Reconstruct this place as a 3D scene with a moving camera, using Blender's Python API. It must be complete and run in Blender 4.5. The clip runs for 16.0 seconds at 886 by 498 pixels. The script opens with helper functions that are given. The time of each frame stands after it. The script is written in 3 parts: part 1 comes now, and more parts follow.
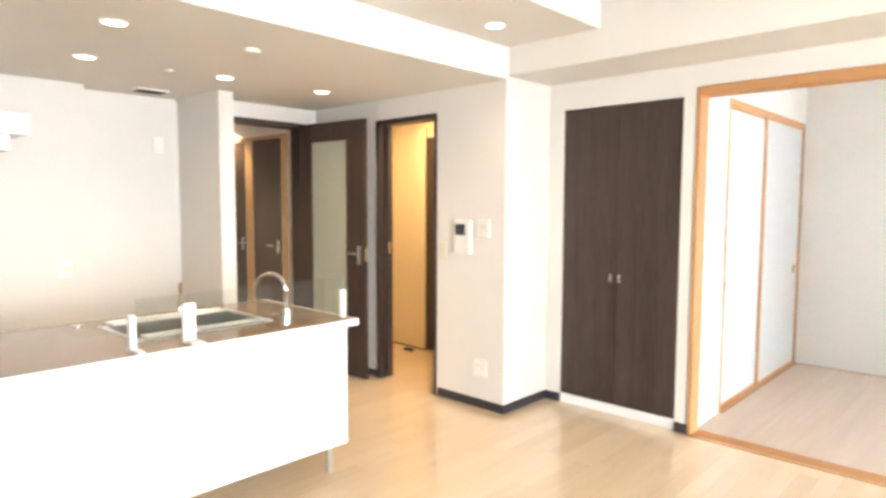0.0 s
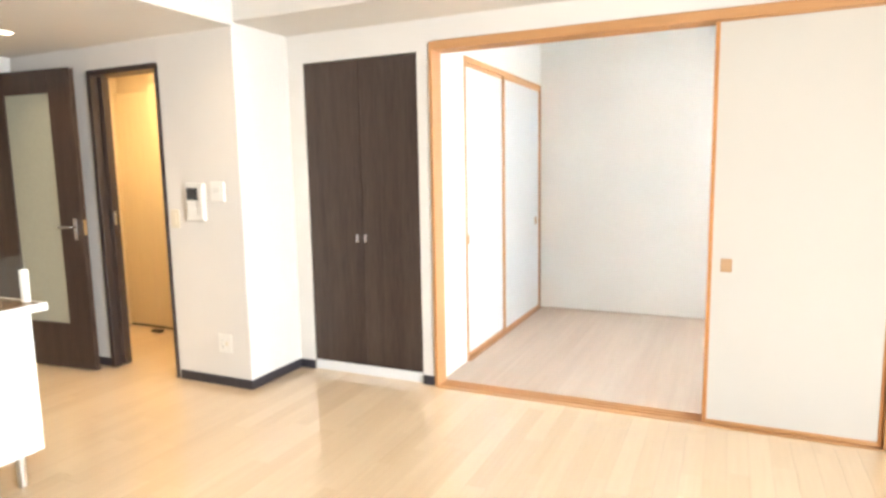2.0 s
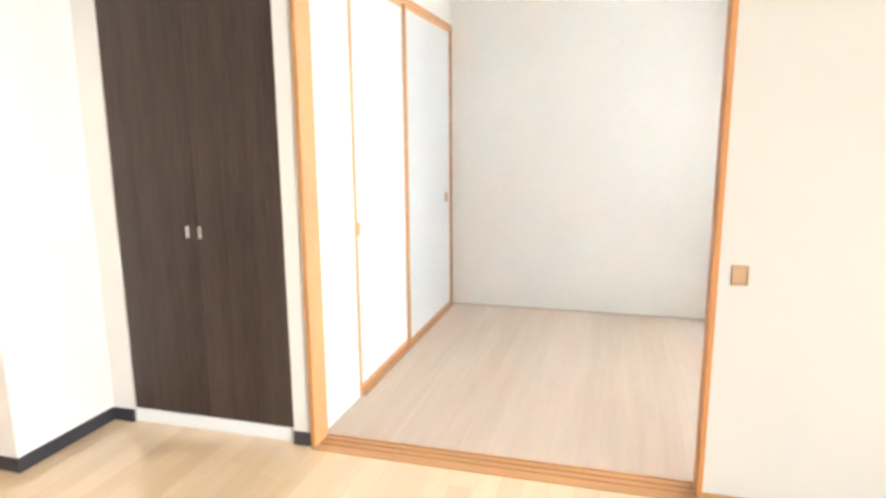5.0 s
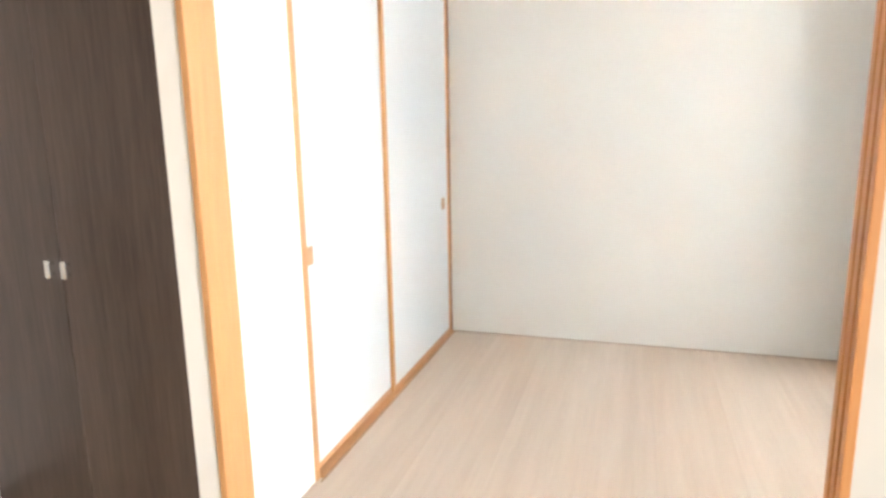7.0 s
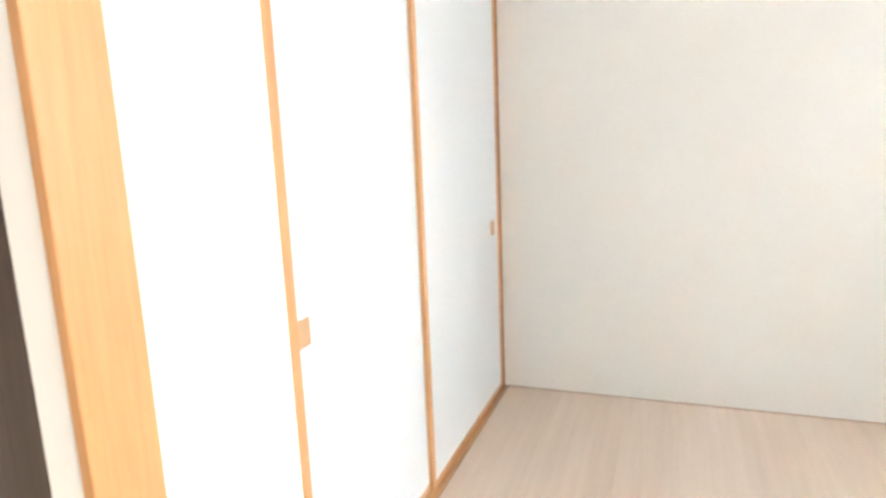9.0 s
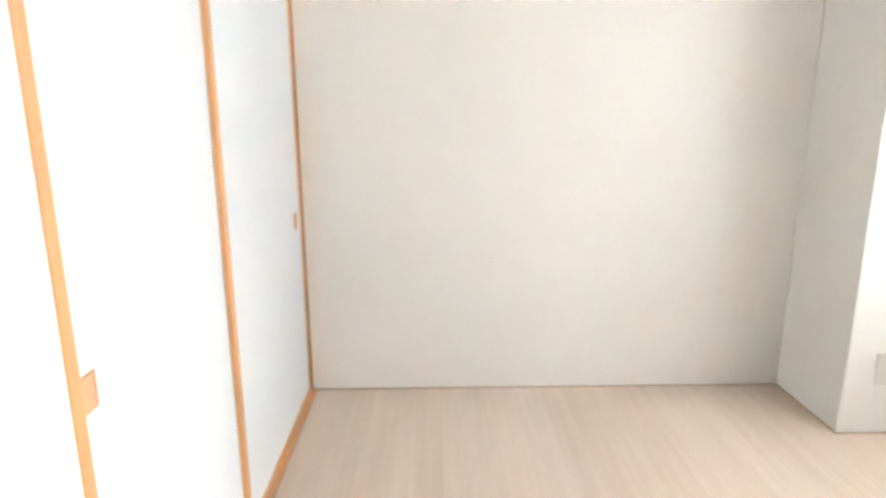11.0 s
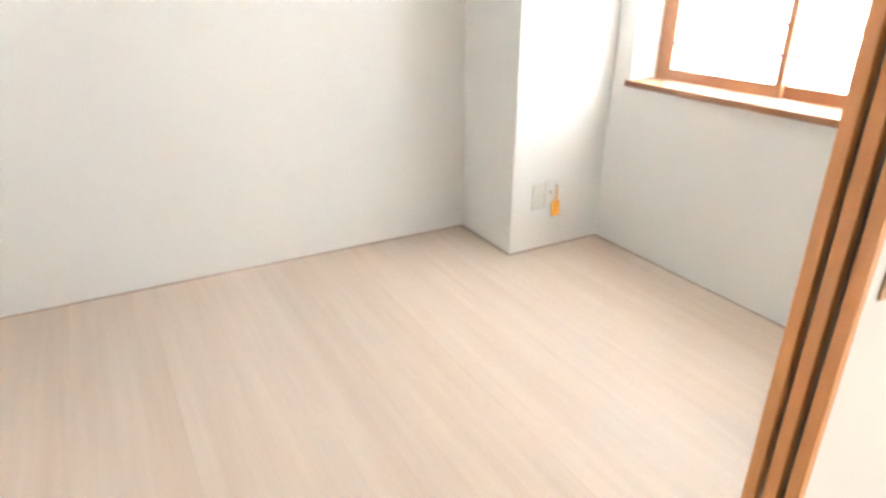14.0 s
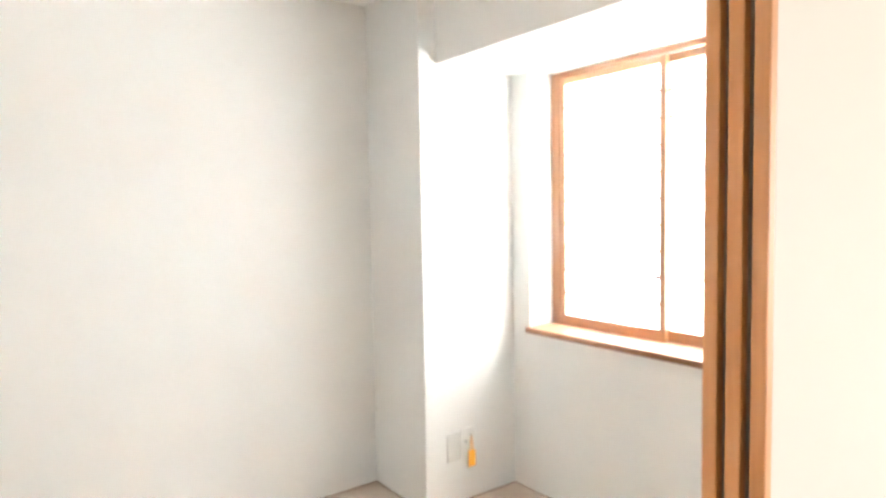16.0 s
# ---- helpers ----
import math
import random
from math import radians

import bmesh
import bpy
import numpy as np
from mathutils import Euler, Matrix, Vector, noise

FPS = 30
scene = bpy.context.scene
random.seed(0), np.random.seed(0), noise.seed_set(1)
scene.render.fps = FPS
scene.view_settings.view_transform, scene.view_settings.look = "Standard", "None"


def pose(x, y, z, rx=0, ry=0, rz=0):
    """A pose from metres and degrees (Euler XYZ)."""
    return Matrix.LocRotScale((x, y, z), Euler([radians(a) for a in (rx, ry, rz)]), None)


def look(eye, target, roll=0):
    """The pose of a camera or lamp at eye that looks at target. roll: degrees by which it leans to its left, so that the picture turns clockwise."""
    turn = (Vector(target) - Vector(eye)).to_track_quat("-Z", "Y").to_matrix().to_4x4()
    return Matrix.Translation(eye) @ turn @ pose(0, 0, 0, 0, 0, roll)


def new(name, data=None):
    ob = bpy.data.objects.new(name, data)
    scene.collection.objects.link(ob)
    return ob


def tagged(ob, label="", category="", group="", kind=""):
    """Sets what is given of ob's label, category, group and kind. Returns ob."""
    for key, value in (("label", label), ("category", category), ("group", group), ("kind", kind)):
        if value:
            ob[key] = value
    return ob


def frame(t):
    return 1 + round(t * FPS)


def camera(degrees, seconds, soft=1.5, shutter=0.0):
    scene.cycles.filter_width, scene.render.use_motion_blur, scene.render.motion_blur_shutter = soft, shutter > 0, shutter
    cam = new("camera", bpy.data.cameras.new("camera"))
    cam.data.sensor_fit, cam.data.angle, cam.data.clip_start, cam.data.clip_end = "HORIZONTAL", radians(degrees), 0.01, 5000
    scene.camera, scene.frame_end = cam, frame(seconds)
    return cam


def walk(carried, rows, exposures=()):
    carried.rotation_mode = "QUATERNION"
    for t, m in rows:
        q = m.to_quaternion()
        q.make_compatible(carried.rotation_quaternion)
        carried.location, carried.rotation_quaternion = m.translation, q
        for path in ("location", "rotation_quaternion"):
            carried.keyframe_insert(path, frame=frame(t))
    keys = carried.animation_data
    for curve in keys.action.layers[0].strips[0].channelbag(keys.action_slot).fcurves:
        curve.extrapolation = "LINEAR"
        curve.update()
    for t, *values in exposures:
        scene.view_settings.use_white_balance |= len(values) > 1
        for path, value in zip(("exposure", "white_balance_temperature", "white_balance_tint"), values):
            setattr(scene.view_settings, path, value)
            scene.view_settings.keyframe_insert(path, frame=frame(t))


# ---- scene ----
cam = camera(70.77, 16.0, soft=3.0, shutter=0.4)
PATH = [
    (0, (1.428, -3.662, 1.380), (0.062, -2.209, 1.231), 0.20),
    (0.5, (1.478, -3.629, 1.359), (0.300, -2.020, 1.206), -0.10),
    (1, (1.552, -3.620, 1.344), (0.633, -1.854, 1.152), -0.61),
    (1.5, (1.589, -3.493, 1.325), (0.774, -1.685, 1.064), -1.54),
    (2, (1.607, -3.336, 1.330), (0.775, -1.536, 1.071), -1.07),
    (2.5, (1.583, -3.198, 1.317), (0.738, -1.408, 1.034), -0.32),
    (3, (1.478, -3.013, 1.313), (0.679, -1.200, 1.041), -0.55),
    (3.5, (1.374, -2.858, 1.313), (0.766, -0.991, 0.934), -1.02),
    (4, (1.361, -2.625, 1.324), (0.702, -0.770, 0.967), -0.92),
    (4.5, (1.311, -2.426, 1.311), (0.654, -0.569, 0.962), -0.08),
    (5, (1.196, -2.199, 1.298), (0.665, -0.306, 0.931), -0.42),
    (5.2, (1.165, -2.129, 1.297), (0.670, -0.227, 0.928), -0.45),
    (7.3, (1.085, -1.226, 1.276), (0.454, 0.633, 0.898), -1.35),
    (7.5, (1.092, -1.148, 1.277), (0.365, 0.679, 0.912), -0.97),
    (8, (1.027, -0.953, 1.282), (0.274, 0.858, 0.889), -0.83),
    (8.2, (0.969, -0.872, 1.278), (0.227, 0.942, 0.880), -1.35),
    (10.3, (0.598, -0.382, 1.319), (0.289, 1.567, 0.996), -1.26),
    (10.5, (0.586, -0.394, 1.342), (0.400, 1.566, 0.990), -1.00),
    (11, (0.575, -0.399, 1.321), (0.604, 1.547, 0.861), -0.29),
    (11.5, (0.595, -0.417, 1.279), (0.843, 1.505, 0.784), -1.10),
    (12, (0.637, -0.436, 1.305), (1.101, 1.445, 0.808), -0.66),
    (12.5, (0.559, -0.435, 1.295), (1.297, 1.348, 0.771), -0.36),
    (13, (0.479, -0.410, 1.291), (1.357, 1.268, 0.650), 1.03),
    (13.5, (0.523, -0.416, 1.287), (1.359, 1.206, 0.468), 0.28),
    (14, (0.533, -0.419, 1.263), (1.435, 1.176, 0.460), 0.42),
    (14.5, (0.519, -0.462, 1.227), (1.610, 1.103, 0.624), 1.21),
    (15, (0.577, -0.452, 1.233), (1.738, 1.115, 0.789), 0.42),
    (15.5, (0.558, -0.460, 1.290), (1.756, 1.124, 1.054), 0.04),
    (16, (0.606, -0.432, 1.406), (1.798, 1.169, 1.280), -1.04),
]
walk(cam, [(t, look(eye, target, roll)) for t, eye, target, roll in PATH], [(0, 0.0), (5, 0.0), (7.5, -0.07), (11, -0.07), (13.5, -0.05), (15.5, 0.0), (16, 0.0)])

# ---- world and large lights ----
world = bpy.data.worlds.new("world")
scene.world = world
world.use_nodes = True
wn = world.node_tree
sky = wn.nodes.new("ShaderNodeTexSky")
sky.sky_type, sky.sun_disc = "NISHITA", False
sky.sun_elevation, sky.sun_rotation = radians(50), radians(200)
wn.links.new(sky.outputs[0], wn.nodes["Background"].inputs[0])
wn.nodes["Background"].inputs[1].default_value = 0.12


def area_lamp(name, m, sx, sy, watts, color, spread=180):
    d = bpy.data.lights.new(name, "AREA")
    d.shape, d.size, d.size_y, d.energy, d.color = "RECTANGLE", sx, sy, watts, color
    d.spread = radians(spread)
    ob = new(name, d)
    ob.matrix_world = m
    return ob


def spot_lamp(name, x, y, z, watts, color):
    d = bpy.data.lights.new(name, "SPOT")
    d.energy, d.color, d.spot_size, d.spot_blend, d.shadow_soft_size = watts, color, radians(125), 0.6, 0.04
    ob = new(name, d)
    ob.matrix_world = pose(x, y, z)
    return ob


WARM = (1.0, 0.74, 0.45)
DAY = (0.92, 0.97, 1.0)
# sky light through the living-room window and the shoji window
area_lamp("living_window_light", look((5.12, -3.35, 1.20), (-1.2, -1.9, -0.40)), 2.4, 1.9, 320, DAY, 125)
area_lamp("shoji_window_light", look((3.25, 1.1, 1.45), (2.0, 1.1, 1.4)), 1.6, 1.5, 21000, (0.865, 0.94, 1.0))

# ---- materials ----
MATS = {}


def nodes(name):
    m = bpy.data.materials.new(name)
    m.use_nodes = True
    MATS[name] = m
    return m, m.node_tree, m.node_tree.nodes["Principled BSDF"]


def nd(t, kind, **kw):
    n = t.nodes.new(kind)
    for k, v in kw.items():
        n.inputs[k.replace("_", " ")].default_value = v
    return n


def ramp(t, fac, a, b, p0=0.0, p1=1.0):
    r = t.nodes.new("ShaderNodeValToRGB")
    r.color_ramp.elements[0].color, r.color_ramp.elements[1].color = (*a, 1), (*b, 1)
    r.color_ramp.elements[0].position, r.color_ramp.elements[1].position = p0, p1
    t.links.new(fac, r.inputs[0])
    return r.outputs[0]


def coords(t, sx=1, sy=1, sz=1, shift=False):
    """World-size coordinates, stretched; shift offsets them per object."""
    mp = t.nodes.new("ShaderNodeMapping")
    mp.inputs["Scale"].default_value = (sx, sy, sz)
    g = t.nodes.new("ShaderNodeNewGeometry")
    t.links.new(g.outputs["Position"], mp.inputs[0])
    if shift:
        info = t.nodes.new("ShaderNodeObjectInfo")
        mul = t.nodes.new("ShaderNodeMath")
        mul.operation = "MULTIPLY"
        mul.inputs[1].default_value = 37.0
        t.links.new(info.outputs["Random"], mul.inputs[0])
        cmb = t.nodes.new("ShaderNodeCombineXYZ")
        for i in range(3):
            t.links.new(mul.outputs[0], cmb.inputs[i])
        t.links.new(cmb.outputs[0], mp.inputs["Location"])
    return mp.outputs[0]


def mix(t, fac, a, b, mode="MIX"):
    m = t.nodes.new("ShaderNodeMix")
    m.data_type, m.blend_type = "RGBA", mode
    if isinstance(fac, float):
        m.inputs[0].default_value = fac
    else:
        t.links.new(fac, m.inputs[0])
    for sock, v in ((m.inputs[6], a), (m.inputs[7], b)):
        if isinstance(v, tuple):
            sock.default_value = (*v, 1)
        else:
            t.links.new(v, sock)
    return m.outputs[2]


def bump(t, bsdf, height, strength, dist=0.002):
    b = t.nodes.new("ShaderNodeBump")
    b.inputs["Strength"].default_value, b.inputs["Distance"].default_value = strength, dist
    t.links.new(height, b.inputs["Height"])
    t.links.new(b.outputs[0], bsdf.inputs["Normal"])


def paint(name, a, rough=0.75, wear=0.06, grain=260.0, depth=0.25):
    """Wallpaper or paint: fine relief and faint broad stains."""
    m, t, p = nodes(name)
    big = nd(t, "ShaderNodeTexNoise", Scale=1.1, Detail=4.0)
    t.links.new(coords(t), big.inputs[0])
    t.links.new(ramp(t, big.outputs[0], tuple(c * (1 - wear) for c in a), a, 0.3, 0.7), p.inputs["Base Color"])
    fine = nd(t, "ShaderNodeTexNoise", Scale=grain, Detail=3.0)
    t.links.new(coords(t), fine.inputs[0])
    bump(t, p, fine.outputs[0], depth, 0.001)
    p.inputs["Roughness"].default_value = rough
    return m


def wood(name, a, b, axis="z", rough=0.4, fine=90.0, coarse=6.0, random_tint=0.0, coat=0.0, island=False, relief=0.12):
    """Grain drawn out along one axis, at two scales."""
    m, t, p = nodes(name)
    st = {"x": (0.05, 1, 1), "y": (1, 0.05, 1), "z": (1, 1, 0.05)}[axis]
    vec = coords(t, *st, shift=True)
    n1 = nd(t, "ShaderNodeTexNoise", Scale=fine, Detail=6.0, Roughness=0.65)
    n2 = nd(t, "ShaderNodeTexNoise", Scale=coarse, Detail=3.0, Distortion=0.6)
    t.links.new(vec, n1.inputs[0])
    t.links.new(vec, n2.inputs[0])
    c1 = ramp(t, n1.outputs[0], a, b, 0.33, 0.68)
    c2 = ramp(t, n2.outputs[0], a, b, 0.3, 0.7)
    col = mix(t, 0.45, c1, c2)
    if random_tint:
        if island:
            r = t.nodes.new("ShaderNodeNewGeometry").outputs["Random Per Island"]
        else:
            r = t.nodes.new("ShaderNodeObjectInfo").outputs["Random"]
        lo, hi = 1 - random_tint, 1.0
        col = mix(t, 1.0, col, ramp(t, r, (lo, lo * 0.97, lo * 0.92), (hi, hi, hi)), "MULTIPLY")
    t.links.new(col, p.inputs["Base Color"])
    rr = t.nodes.new("ShaderNodeMapRange")
    rr.inputs[3].default_value, rr.inputs[4].default_value = rough * 0.85, rough * 1.2
    t.links.new(n1.outputs[0], rr.inputs[0])
    t.links.new(rr.outputs[0], p.inputs["Roughness"])
    p.inputs["Coat Weight"].default_value, p.inputs["Coat Roughness"].default_value = coat, 0.06
    bump(t, p, n1.outputs[0], relief, 0.0006)
    return m


def plain(name, a, rough=0.4, metal=0.0, mottle=0.08, scale=40.0):
    m, t, p = nodes(name)
    n = nd(t, "ShaderNodeTexNoise", Scale=scale, Detail=4.0)
    t.links.new(coords(t), n.inputs[0])
    t.links.new(ramp(t, n.outputs[0], tuple(c * (1 - mottle) for c in a), a, 0.3, 0.7), p.inputs["Base Color"])
    p.inputs["Roughness"].default_value, p.inputs["Metallic"].default_value = rough, metal
    bump(t, p, n.outputs[0], 0.04, 0.001)
    return m


wallpaper = paint("white_wallpaper", (0.73, 0.705, 0.675))
tatami_paint = paint("off_white_wall", (0.875, 0.875, 0.85))
ceiling_paint = paint("ceiling_paper", (0.72, 0.69, 0.65))
fusuma_paper = paint("fusuma_paper", (0.525, 0.497, 0.454), 0.8, 0.03, 500.0, 0.35)
closet_paper = paint("closet_fusuma_paper", (0.68, 0.71, 0.735), 0.8, 0.03, 500.0, 0.35)
cream_laminate = wood("cream_laminate", (0.68, 0.56, 0.37), (0.76, 0.64, 0.44), "z", 0.45)
dark_wood = wood("dark_walnut_laminate", (0.029, 0.0185, 0.0155), (0.074, 0.051, 0.041), "z", 0.38, 120.0, 9.0)
dark_wood.node_tree.nodes["Principled BSDF"].inputs["Specular IOR Level"].default_value = 0.32
gloss_walnut = wood("glossy_walnut_laminate", (0.034, 0.022, 0.019), (0.080, 0.056, 0.048), "z", 0.22, 120.0, 9.0, 0.0, 1.0)
tan_casing = wood("tan_wood_casing", (0.36, 0.22, 0.115), (0.46, 0.30, 0.165), "z", 0.45)
dark_trim = plain("dark_brown_trim", (0.035, 0.024, 0.022), 0.4)
baseboard_mat = plain("charcoal_vinyl_baseboard", (0.035, 0.032, 0.040), 0.45)
orange_v = wood("amber_pine_upright", (0.41, 0.198, 0.076), (0.51, 0.275, 0.118), "z", 0.42)
orange_x = wood("amber_pine_lengthwise", (0.41, 0.198, 0.076), (0.51, 0.275, 0.118), "x", 0.42)
orange_y = wood("amber_pine_crosswise", (0.41, 0.198, 0.076), (0.51, 0.275, 0.118), "y", 0.42)
panel_edge = wood("amber_panel_edge", (0.41, 0.165, 0.050), (0.52, 0.24, 0.085), "z", 0.45)
pull_wood = plain("pale_pull_wood", (0.44, 0.27, 0.145), 0.6)
edge_gap_brown = plain("brown_gap_shadow_strip", (0.28, 0.17, 0.10), 0.5)
amber_sill = wood("darker_amber_sill", (0.31, 0.138, 0.050), (0.41, 0.205, 0.082), "y", 0.45)
groove_mat = plain("shadowed_groove_wood", (0.20, 0.085, 0.03), 0.6)
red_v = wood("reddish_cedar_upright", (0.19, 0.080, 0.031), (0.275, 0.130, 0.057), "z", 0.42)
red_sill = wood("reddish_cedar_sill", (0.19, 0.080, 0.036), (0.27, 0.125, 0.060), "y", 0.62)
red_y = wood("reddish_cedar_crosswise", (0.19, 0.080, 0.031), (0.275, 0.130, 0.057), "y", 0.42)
maple = wood("maple_flooring", (0.75, 0.575, 0.385), (0.83, 0.67, 0.47), "y", 0.30, 45.0, 5.0, 0.075, 1.0, False, 0.015)
maple_rest = wood("maple_flooring_rest", (0.75, 0.575, 0.385), (0.83, 0.67, 0.47), "y", 0.30, 45.0, 5.0, 0.075, 1.0, True, 0.015)
ash = wood("whitewashed_ash_flooring", (0.485, 0.392, 0.320), (0.605, 0.512, 0.435), "y", 0.46, 20.0, 3.0, 0.03, 0.0, False, 0.03)
ash.node_tree.nodes["Principled BSDF"].inputs["Specular IOR Level"].default_value = 0.30
subfloor = plain("subfloor", (0.30, 0.21, 0.12), 0.7)
white_gloss = plain("white_gloss_panel", (0.80, 0.81, 0.82), 0.18, 0.0, 0.03)
white_plastic = plain("white_plastic", (0.80, 0.79, 0.76), 0.35, 0.0, 0.03)
ivory_plastic = plain("ivory_plastic", (0.72, 0.66, 0.54), 0.35, 0.0, 0.03)
grey_plate = plain("pale_grey_plate", (0.72, 0.71, 0.67), 0.35, 0.0, 0.03)
screen_mat = plain("dark_screen", (0.045, 0.047, 0.05), 0.12)
brass = plain("warm_brass", (0.62, 0.42, 0.24), 0.25, 1.0, 0.05)
chrome = plain("chrome", (0.80, 0.80, 0.80), 0.12, 1.0, 0.03)
satin_steel = plain("satin_steel", (0.86, 0.87, 0.88), 0.42, 1.0, 0.03)
steel = plain("brushed_stainless_steel", (0.66, 0.66, 0.66), 0.28, 1.0, 0.05)
stone = plain("brown_speckled_stone", (0.36, 0.26, 0.17), 0.12, 0.0, 0.45, 220.0)
orange_tag = plain("orange_tag", (0.80, 0.36, 0.03), 0.5)
dark_rubber = plain("dark_rubber", (0.02, 0.02, 0.025), 0.6)
grey_glass = plain("frosted_pane", (0.37, 0.38, 0.315), 0.25, 0.0, 0.05)


def make_glass(name, tint):
    m, t, p = nodes(name)
    out = t.nodes["Material Output"]
    tr = t.nodes.new("ShaderNodeBsdfTransparent")
    tr.inputs[0].default_value = (*tint, 1)
    gl = t.nodes.new("ShaderNodeBsdfGlossy")
    gl.inputs["Roughness"].default_value = 0.02
    fr = t.nodes.new("ShaderNodeFresnel")
    fr.inputs[0].default_value = 1.45
    mx = t.nodes.new("ShaderNodeMixShader")
    t.links.new(fr.outputs[0], mx.inputs[0])
    t.links.new(tr.outputs[0], mx.inputs[1])
    t.links.new(gl.outputs[0], mx.inputs[2])
    t.links.new(mx.outputs[0], out.inputs[0])
    return m


clear_glass = make_glass("clear_glass", (0.95, 0.97, 0.96))


def make_paper():
    m, t, p = nodes("shoji_paper")
    out = t.nodes["Material Output"]
    tl = t.nodes.new("ShaderNodeBsdfTranslucent")
    tl.inputs[0].default_value = (0.95, 0.95, 0.94, 1)
    df = t.nodes.new("ShaderNodeBsdfDiffuse")
    n = nd(t, "ShaderNodeTexNoise", Scale=120.0, Detail=5.0)
    t.links.new(coords(t), n.inputs[0])
    t.links.new(ramp(t, n.outputs[0], (0.80, 0.79, 0.76), (0.86, 0.85, 0.83)), df.inputs[0])
    mx = t.nodes.new("ShaderNodeMixShader")
    mx.inputs[0].default_value = 0.15
    t.links.new(tl.outputs[0], mx.inputs[1])
    t.links.new(df.outputs[0], mx.inputs[2])
    t.links.new(mx.outputs[0], out.inputs[0])
    return m


shoji_paper = make_paper()


def make_glow(name, color, strength):
    m, t, p = nodes(name)
    p.inputs["Base Color"].default_value = (0.9, 0.85, 0.75, 1)
    p.inputs["Emission Color"].default_value = (*color, 1)
    p.inputs["Emission Strength"].default_value = strength
    return m


lamp_glow = make_glow("warm_lamp_diffuser", (1.0, 0.86, 0.62), 9.0)

# ---- mesh helpers ----


def box(x0, y0, z0, x1, y1, z1, bevel=0.0, bm=None):
    """A box added to a bmesh, its edges rounded."""
    own = bmesh.new()
    bmesh.ops.create_cube(own, size=1.0)
    for v in own.verts:
        v.co = Vector(((x0 + x1) / 2 + v.co.x * (x1 - x0), (y0 + y1) / 2 + v.co.y * (y1 - y0), (z0 + z1) / 2 + v.co.z * (z1 - z0)))
    if bevel:
        bmesh.ops.bevel(own, geom=own.edges[:], offset=bevel, segments=2, affect="EDGES", profile=0.5)
    return join(own, bm)


def join(own, bm):
    if bm is None:
        return own
    me = bpy.data.meshes.new("tmp")
    own.to_mesh(me)
    own.free()
    bm.from_mesh(me)
    bpy.data.meshes.remove(me)
    return bm


def cyl(x, y, z0, z1, r, segs=20, r2=None, bevel=0.0, bm=None, axis="z"):
    own = bmesh.new()
    bmesh.ops.create_cone(own, cap_ends=True, segments=segs, radius1=r, radius2=r if r2 is None else r2, depth=z1 - z0)
    if bevel:
        rim = [e for e in own.edges if abs(e.verts[0].co.z - e.verts[1].co.z) < 1e-6]
        bmesh.ops.bevel(own, geom=rim, offset=bevel, segments=2, affect="EDGES")
    bmesh.ops.translate(own, verts=own.verts, vec=(0, 0, (z0 + z1) / 2))
    if axis == "x":
        bmesh.ops.rotate(own, verts=own.verts, cent=(0, 0, 0), matrix=Matrix.Rotation(radians(90), 3, "Y"))
    if axis == "y":
        bmesh.ops.rotate(own, verts=own.verts, cent=(0, 0, 0), matrix=Matrix.Rotation(radians(-90), 3, "X"))
    bmesh.ops.translate(own, verts=own.verts, vec=(x[0], x[1], x[2]) if isinstance(x, tuple) else (x, y, 0))
    return join(own, bm)


def tube(points, r, segs=12, bm=None):
    """A round bar along a line of points."""
    own = bmesh.new()
    pts = [Vector(p) for p in points]
    rings = []
    for i, p in enumerate(pts):
        d = (pts[min(i + 1, len(pts) - 1)] - pts[max(i - 1, 0)]).normalized()
        q = d.to_track_quat("Z", "Y")
        rings.append([own.verts.new(p + q @ Vector((r * math.cos(a), r * math.sin(a), 0))) for a in (2 * math.pi * k / segs for k in range(segs))])
    for a, b in zip(rings, rings[1:]):
        for k in range(segs):
            own.faces.new((a[k], a[(k + 1) % segs], b[(k + 1) % segs], b[k]))
    own.faces.new(rings[0][::-1])
    own.faces.new(rings[-1])
    return join(own, bm)


def finish(ob, bm, material):
    bmesh.ops.recalc_face_normals(bm, faces=bm.faces[:])
    me = bpy.data.meshes.new(ob if isinstance(ob, str) else "mesh")
    bm.to_mesh(me)
    bm.free()
    me.materials.append(material)
    return me


ROUND = {"spout", "lever", "rail", "leg", "base", "pin", "jack", "loop", "lever_handle", "cap", "ring", "diffuser", "disc", "drain", "handle"}


def part(name, bm, material, parent=None, label=""):
    """One mesh object under a thing or a part."""
    ob = new(name, finish(name, bm, material))
    if name in ROUND:
        me = ob.data
        sides = {}
        for p in me.polygons:
            p.use_smooth = True
            for k in p.edge_keys:
                sides.setdefault(k, []).append(p.normal)
        for e in me.edges:
            n = sides[e.key]
            e.use_edge_sharp = len(n) < 2 or n[0].angle(n[1], 0) > radians(40)
    if parent is not None:
        ob.parent = parent
        ob.matrix_parent_inverse = parent.matrix_world.inverted()
    if label:
        tagged(ob, label)
    return ob


def thing(name, x, y, z, label, category, group="", kind="", rz=0):
    ob = new(name)
    ob.empty_display_size = 0.05
    ob.matrix_world = pose(x, y, z, 0, 0, rz)
    bpy.context.view_layer.update()
    return tagged(ob, label, category, group, kind)


def setting(name, bm, material, label, category):
    return tagged(part(name, bm, material), label, category, kind="structure")


